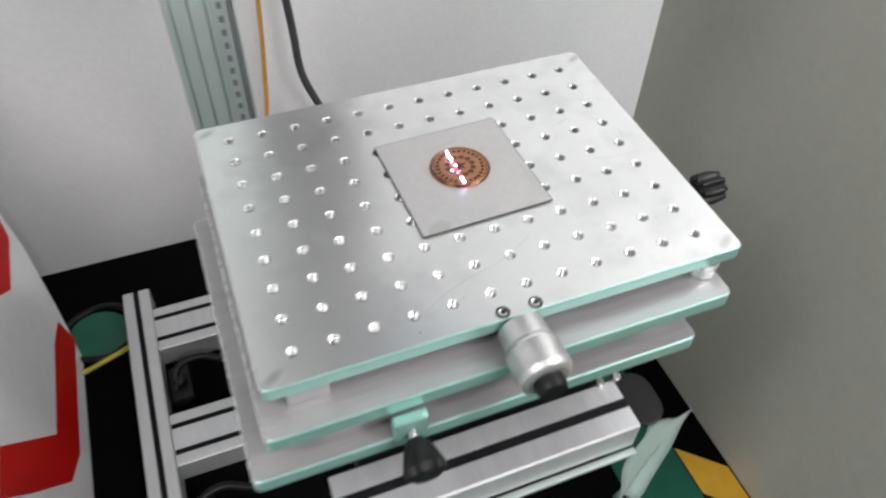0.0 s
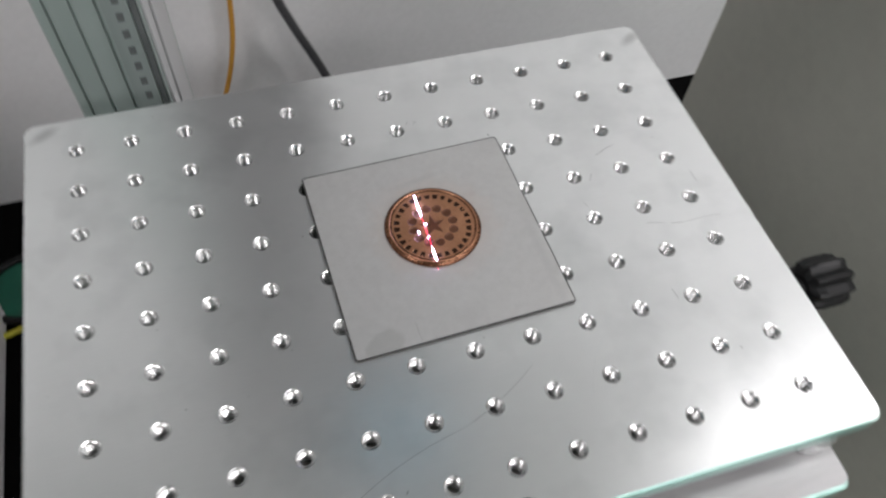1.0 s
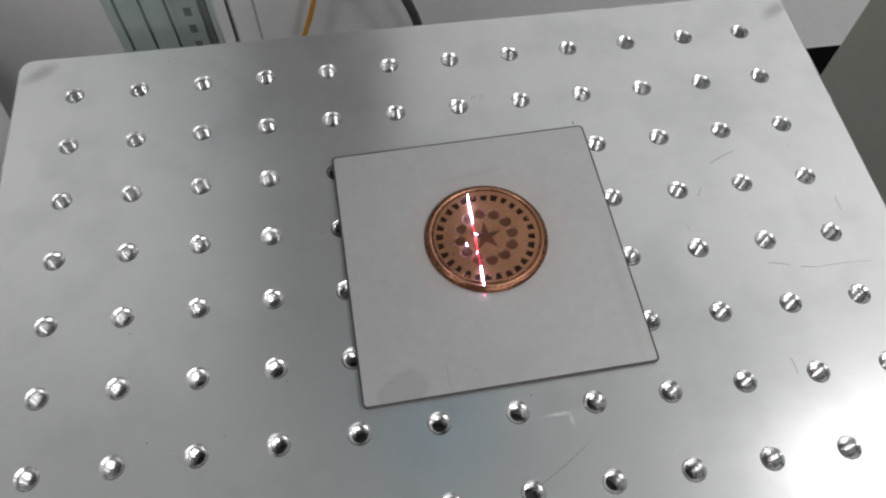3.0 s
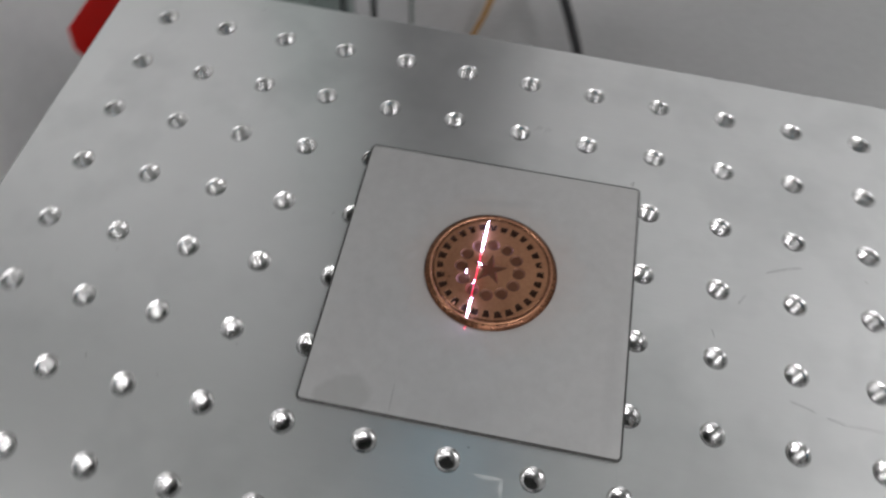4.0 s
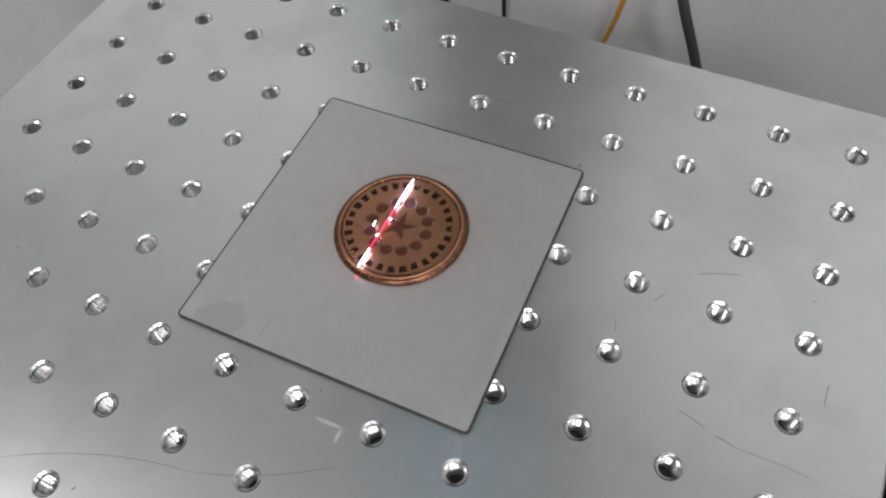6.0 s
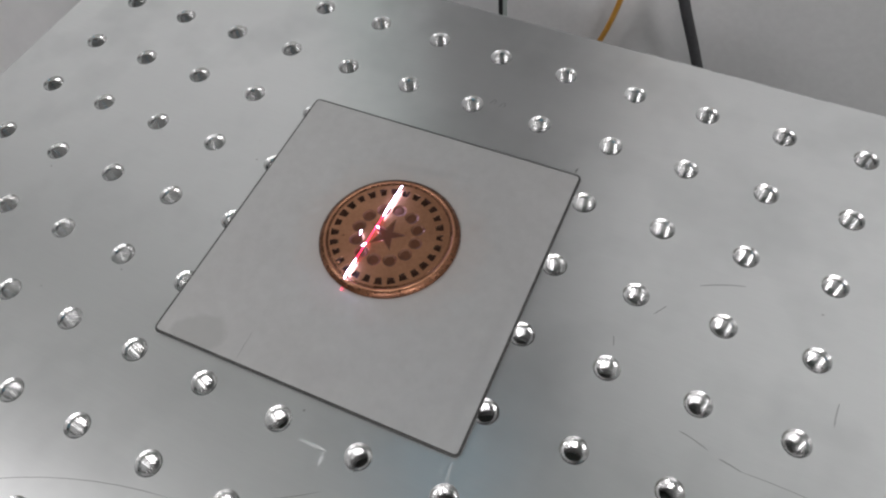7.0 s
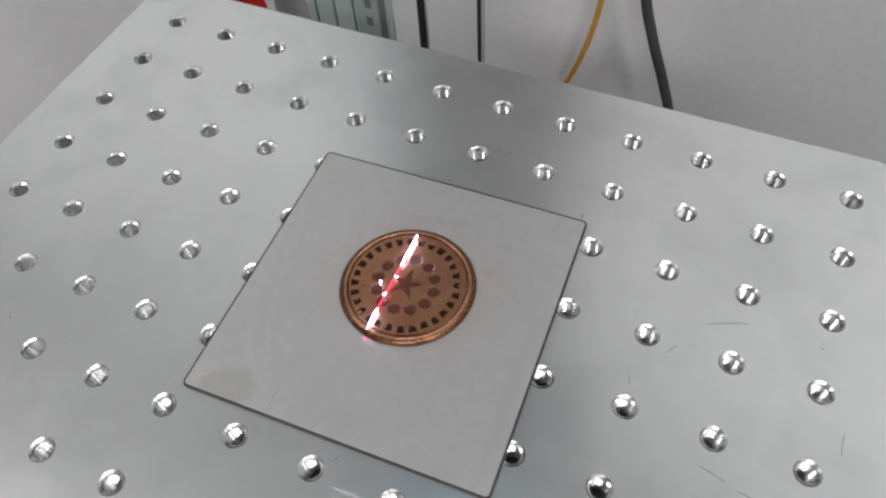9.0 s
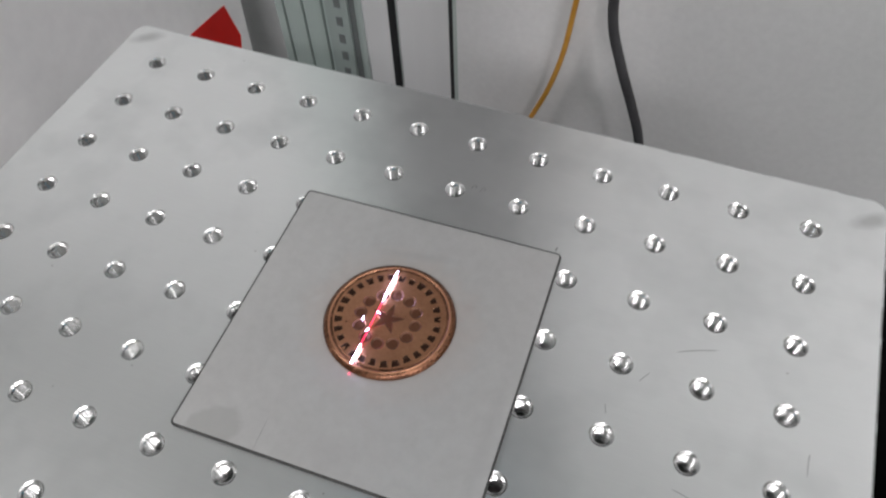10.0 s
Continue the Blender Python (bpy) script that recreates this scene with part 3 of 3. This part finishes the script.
tagged(tube("earth_cable", [(-0.55, 0.40, 0.011), (-0.43, 0.385, 0.012), (-0.37, 0.40, 0.014), (-0.30, 0.43, 0.012)], 0.004, M_YGCABLE), "yellow-green earth cable lying on the floor", "cable")
ring = [(-0.385 + 0.055 * math.cos(a), 0.455 + 0.05 * math.sin(a), 0.012 + 0.004 * math.sin(2 * a)) for a in [i * math.pi / 5 for i in range(10)]]
tagged(tube("cable_loop", ring, 0.005, M_BLACK), "coiled black cable on the mat", "cable")
# disc in floor paint, added for the green area inside the cable loop
tagged(part("floor_green_disc", lathe([(0.046, 0.0), (0.047, 0.002), (0.046, 0.004), (0.02, 0.0045)], Matrix.Translation((-0.385, 0.452, 0.006)), 48), M_FLOOR), "flat round disc in floor green, added on the mat inside the cable loop", "lid")

# ---- white carton with red print ----
carton = thing("carton", "white glossy carton with red printed bands, one side leaning back", "carton")


def face_point(y, z, off=0.0):
    """A point of the leaning side, off metres in front of it."""
    return Vector((-0.408 - 0.143 * z + off, y, z))


outline = [(0.42, 0.008), (0.47, 0.09), (0.512, 0.17), (0.523, 0.214), (0.535, 0.263), (0.556, 0.36), (0.580, 0.50), (-0.35, 0.50), (-0.35, 0.008)]
bm = bmesh.new()
vs = [bm.verts.new(face_point(y, z)) for y, z in outline]
wsv = [bm.verts.new(face_point(y, z) + Vector((-0.14, 0, 0))) for y, z in outline]
bm.faces.new(vs)
bm.faces.new(wsv[::-1])
for i in range(len(vs)):
    k = (i + 1) % len(vs)
    bm.faces.new((vs[i], wsv[i], wsv[k], vs[k]))
bmesh.ops.recalc_face_normals(bm, faces=bm.faces[:])
bmesh.ops.bevel(bm, geom=bm.edges[:], offset=0.004, segments=3, affect="EDGES", profile=0.5)
part("body", bm, M_WHITEBOX, carton)


def band(yz):
    bm = bmesh.new()
    vs = [bm.verts.new(face_point(y, z, 0.0008)) for y, z in yz]
    f = bm.faces.new(vs)
    bmesh.ops.solidify(bm, geom=[f], thickness=0.0006)
    return bm


part("red_band", band(RED_LOW), M_RED, carton, "red printed band")
part("red_corner", band(RED_HIGH), M_RED, carton, "red printed corner")

# ---- blank sheet and coin ----
blank = thing("blank_sheet", "thin matt white square metal sheet with dark cut edges", "metal sheet", (0.0114, 0.00784, TOP))
blank.rotation_euler = (0, 0, radians(1.77))
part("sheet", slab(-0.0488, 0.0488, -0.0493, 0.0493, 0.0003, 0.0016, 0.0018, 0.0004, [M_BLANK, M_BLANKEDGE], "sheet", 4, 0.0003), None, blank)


CX, CY, CR, CH = 0.0130, 0.0134, 0.0219, 0.0022
coin = thing("coin", "round copper coin engraved with a star and dots", "coin", (CX, CY, TOP + 0.0016))


def coin_mesh():
    nr, na = 120, 540
    rnd = random.Random(4)
    count, dots = 28, 12
    pitch, dot_pitch, dot_turn = 2 * math.pi / count, 2 * math.pi / dots, radians(3.5)
    marks = []
    for k in range(count):
        marks.append((pitch * (k + 0.5), [rnd.choice((0, 1, 1)) for _ in range(4)], 0.56 + 0.18 * rnd.random()))
    ex, ey = -0.0003, -0.0006      # the engraving sits a little off the middle of the blank

    def engraved(r, a):
        x, y = r * math.cos(a) - ex, r * math.sin(a) - ey
        return math.hypot(x, y) * 1000, math.atan2(y, x) % (2 * math.pi)

    def height(r, a):
        """Height over the field and the material: 0 field, 1 deep mark, 2 dot or star, 3 rim, 4 ridge."""
        mm = r * 1000
        if mm > 20.3:
            u = (mm - 20.3) / 1.6
            return -0.0012 * u ** 1.6, 3
        if mm > 19.5:
            return 0.00025 * math.sin(math.pi * (mm - 19.5) / 0.8), 4
        if mm > 18.7:
            return -0.00022 * math.sin(math.pi * (mm - 18.7) / 0.8), 3
        mm, a = engraved(r, a)
        if 14.4 < mm < 18.2:
            k = int(a / pitch) % count
            ca, bits, wd = marks[k]
            off = abs(a - ca) / (pitch / 2)
            inner, outer_ = 15.0 + (0 if bits[0] else 0.3), 17.6 - (0 if bits[1] else 0.3)
            taper = 0.75 + 0.25 * (mm - inner) / (outer_ - inner)
            if off < wd * taper and inner < mm < outer_:
                if bits[2] == 0 and bits[3] == 0 and off < 0.16 and mm > 16.6:
                    return -0.0001, 0
                depth = min(1.0, (wd * taper - off) / 0.16, (mm - inner) / 0.45, (outer_ - mm) / 0.45)
                return -0.00065 * depth, 1
        if 7.0 < mm < 12.2:
            k = round((a - dot_turn) / dot_pitch)
            da = (a - dot_turn - k * dot_pitch) * mm
            q = (da / 2.2) ** 2 + ((mm - 9.5) / 2.15) ** 2
            if q < 1:
                return -0.00042 * min(1.0, (1 - q) / 0.5), 2
        if mm < 6.2:
            s = (a - radians(18)) % (2 * math.pi / 5) - math.pi / 5
            tip = 6.1 * math.sin(radians(18)) / math.sin(math.pi - radians(18) - (math.pi / 5 - abs(s)) - 0.0001)
            if mm < tip:
                return -0.0004 * min(1.0, (tip - mm) / 0.6), 2
        return 0.0, 0

    verts = []
    groups = {}
    top = CH - 0.0005
    for i in range(nr + 1):
        r = CR * max(i, 0.02) / nr
        for j in range(na):
            a = 2 * math.pi * j / na
            h, _ = height(r, a)
            dome = 0.0004 * (1 - (r / CR) ** 2)
            verts.append((r * math.cos(a), r * math.sin(a), top + h + dome))
    for i in range(nr):
        for j in range(na):
            k = (j + 1) % na
            r, a = CR * (i + 0.5) / nr, 2 * math.pi * (j + 0.5) / na
            kind = height(r, a)[1]
            em, ea = engraved(r, a)
            if kind == 1:
                key = ("mark", int(ea / pitch) % count)
            elif kind == 2:
                key = ("star", 0) if em < 6.5 else ("dot", round((ea - dot_turn) / dot_pitch) % dots)
            else:
                key = {0: ("field", 0), 3: ("rim", 0), 4: ("ridge", 0)}[kind]
            groups.setdefault(key, []).append((i * na + j, (i + 1) * na + j, (i + 1) * na + k, i * na + k))
    b0 = len(verts)
    for ins, z in ((0.0, 0.0003), (0.0003, 0.0)):
        verts += [((CR - ins) * math.cos(2 * math.pi * j / na), (CR - ins) * math.sin(2 * math.pi * j / na), z) for j in range(na)]
    rings = [nr * na, b0, b0 + na]
    for p, q in zip(rings, rings[1:]):
        for j in range(na):
            k = (j + 1) % na
            groups[("rim", 0)].append((p + j, q + j, q + k, p + k))
    groups[("rim", 0)].append(tuple(b0 + na + j for j in range(na))[::-1])
    mats = {"field": M_COIN, "rim": M_RIM, "ridge": M_COIN, "star": M_DOT, "dot": M_DOT, "mark": M_PIT}
    for (name, _), faces in groups.items():
        used = sorted({v for f in faces for v in f})
        where = {v: n for n, v in enumerate(used)}
        me = mesh_of(name, [verts[v] for v in used], [tuple(where[v] for v in f) for f in faces], [mats[name]], None, True)
        part(name, me, None, coin)


coin_mesh()

# laser line on the coin: two white-hot flares and the red guide trace
beam = thing("laser_line", "white-hot engraving flares and thin red guide line", "laser light", (0.0088, 0, TOP + 0.0016 + CH + 0.0009))


def flare(y0, y1, wide, seed=0, rough=0.35):
    """A slender, uneven streak along y."""
    rnd = random.Random(seed)
    n = 22
    bm = bmesh.new()
    ring = []
    for i in range(n + 1):
        u = i / n
        hw = wide * (math.sin(math.pi * min(max(u, 0.03), 0.97)) ** 0.55) * (1 - rough + 2 * rough * rnd.random())
        sh = wide * rough * (rnd.random() - 0.5)
        y = y0 + (y1 - y0) * u
        ring.append([bm.verts.new((sx * hw + sh, y, sz * 0.00025)) for sx, sz in ((-1, 0), (0, 1), (1, 0), (0, -1))])
    for a, b in zip(ring, ring[1:]):
        for i in range(4):
            bm.faces.new((a[i], a[(i + 1) % 4], b[(i + 1) % 4], b[i]))
    bm.faces.new(ring[0])
    bm.faces.new(ring[-1])
    return bm


part("flare", flare(0.0180, 0.0305, 0.00022, 1, 0.5), M_PLASMA, beam, "white-hot flare")
part("flare", flare(-0.0065, 0.0008, 0.00022, 2, 0.5), M_PLASMA, beam, "white-hot flare")
part("red_trace", flare(-0.002, 0.021, 0.00006, 4, 0.5), M_REDBEAM, beam, "thin red guide line")
spot = part("red_spot", flare(-0.0091, -0.0084, 0.00007, 5, 0.5), M_REDBEAM, beam, "red light spot on the sheet")
spot.location = (0, 0, -CH - 0.0005)
rnd = random.Random(9)
# tiny glowing slivers stand in for white glints on the engraving's edges
for k in range(3):
    u, v = (rnd.random() - 0.5) * 0.007, -0.005 + 0.03 * rnd.random()
    sp = part("glint", flare(-0.0006 - 0.0006 * rnd.random(), 0.0005, 0.00007, 20 + k), M_PLASMA, beam)
    sp.location, sp.rotation_euler = (u, v, 0), (0, 0, rnd.random() * 3)


def scratch(name, pts, z, wide, material, parent, label):
    """A thin, tapering scratch through a few points."""
    bm = bmesh.new()
    rows = []
    n = len(pts)
    for i, (x, y) in enumerate(pts):
        a, b = pts[max(i - 1, 0)], pts[min(i + 1, n - 1)]
        d = Vector((b[0] - a[0], b[1] - a[1])).normalized()
        w = wide * (0.35 if i in (0, n - 1) else 1.0)
        rows.append((bm.verts.new((x - d.y * w, y + d.x * w, z)), bm.verts.new((x + d.y * w, y - d.x * w, z))))
    for p, q in zip(rows, rows[1:]):
        bm.faces.new((p[0], p[1], q[1], q[0]))
    ob = part(name, bm, material, parent, label)
    return ob


def arc(p, q, bow, n=8):
    out = []
    for i in range(n + 1):
        u = i / n
        dx, dy = q[0] - p[0], q[1] - p[1]
        s = bow * 4 * u * (1 - u)
        out.append((p[0] + dx * u - dy * s, p[1] + dy * u + dx * s))
    return out


M_SCR = surface("scratched_metal", (0.27, 0.27, 0.27), (0.40, 0.40, 0.40), (0.35, 0.5), 0.6, 300, 60)
M_MARK = surface("pale_etched_metal", (0.70, 0.71, 0.71), (0.80, 0.81, 0.81), (0.36, 0.44), 0.65, 300, 60)
for p, q, bow, w in (((0.103, 0.035), (0.115, 0.040), 0.03, 0.00012), ((-0.055, -0.100), (-0.002, -0.080), 0.05, 0.00009), ((-0.002, -0.080), (0.033, -0.062), -0.04, 0.00008),
                     ((0.110, -0.009), (0.118, -0.011), 0.03, 0.00011), ((0.121, -0.012), (0.127, -0.013), 0.02, 0.00012), ((0.127, -0.013), (0.147, -0.013), 0.02, 0.00007),
                     ((0.145, 0.008), (0.145, 0.015), 0.02, 0.00012), ((0.086, 0.010), (0.087, 0.007), 0.0, 0.00010), ((0.094, 0.021), (0.0965, 0.025), 0.0, 0.00010),
                     ((0.105, -0.044), (0.1055, -0.050), 0.05, 0.00013)):
    scratch("scratch", arc(p, q, bow), TOP + 0.00006, w, M_SCR, lift, "fine dark scratch")
for p, q, bow, w in (((0.067, -0.0575), (0.052, -0.081), -0.07, 0.00015), ((0.0603, -0.0405), (0.0612, -0.0475), 0.03, 0.00016), ((0.0585, -0.0425), (0.0592, -0.0465), 0.0, 0.00010)):
    scratch("bright_scratch", arc(p, q, bow), TOP + 0.00006, w, M_MARK, lift, "pale bright scratch")
scratch("etched_mark", [(0.0205, -0.0525), (0.0250, -0.0523), (0.0290, -0.0521)], TOP + 0.00006, 0.0006, M_MARK, lift, "pale etched corner mark")
scratch("etched_mark", [(0.0287, -0.0526), (0.0289, -0.0545), (0.0291, -0.0568)], TOP + 0.00006, 0.0005, M_MARK, lift, "pale etched corner mark")
scratch("score_line", [(-0.0205, -0.038), (-0.0205, -0.043), (-0.0203, -0.0485)], 0.00166, 0.00010, M_SCR, blank, "thin dark score line")
for k, (x, y) in enumerate(((0.0180, 0.0785), (0.0195, 0.0790), (0.0215, 0.0782), (0.0230, 0.0788))):
    scratch("scratch", [(x, y - 0.0012), (x + 0.0004, y), (x + 0.0009 * (-1) ** k, y + 0.0010)], TOP + 0.00006, 0.00012, M_SCR, lift, "fine dark scratch")
scratch("scratch", [(0.0560, 0.0600), (0.0558, 0.0612), (0.0561, 0.0622)], TOP + 0.00006, 0.0003, M_SCR, lift, "fine dark scratch")
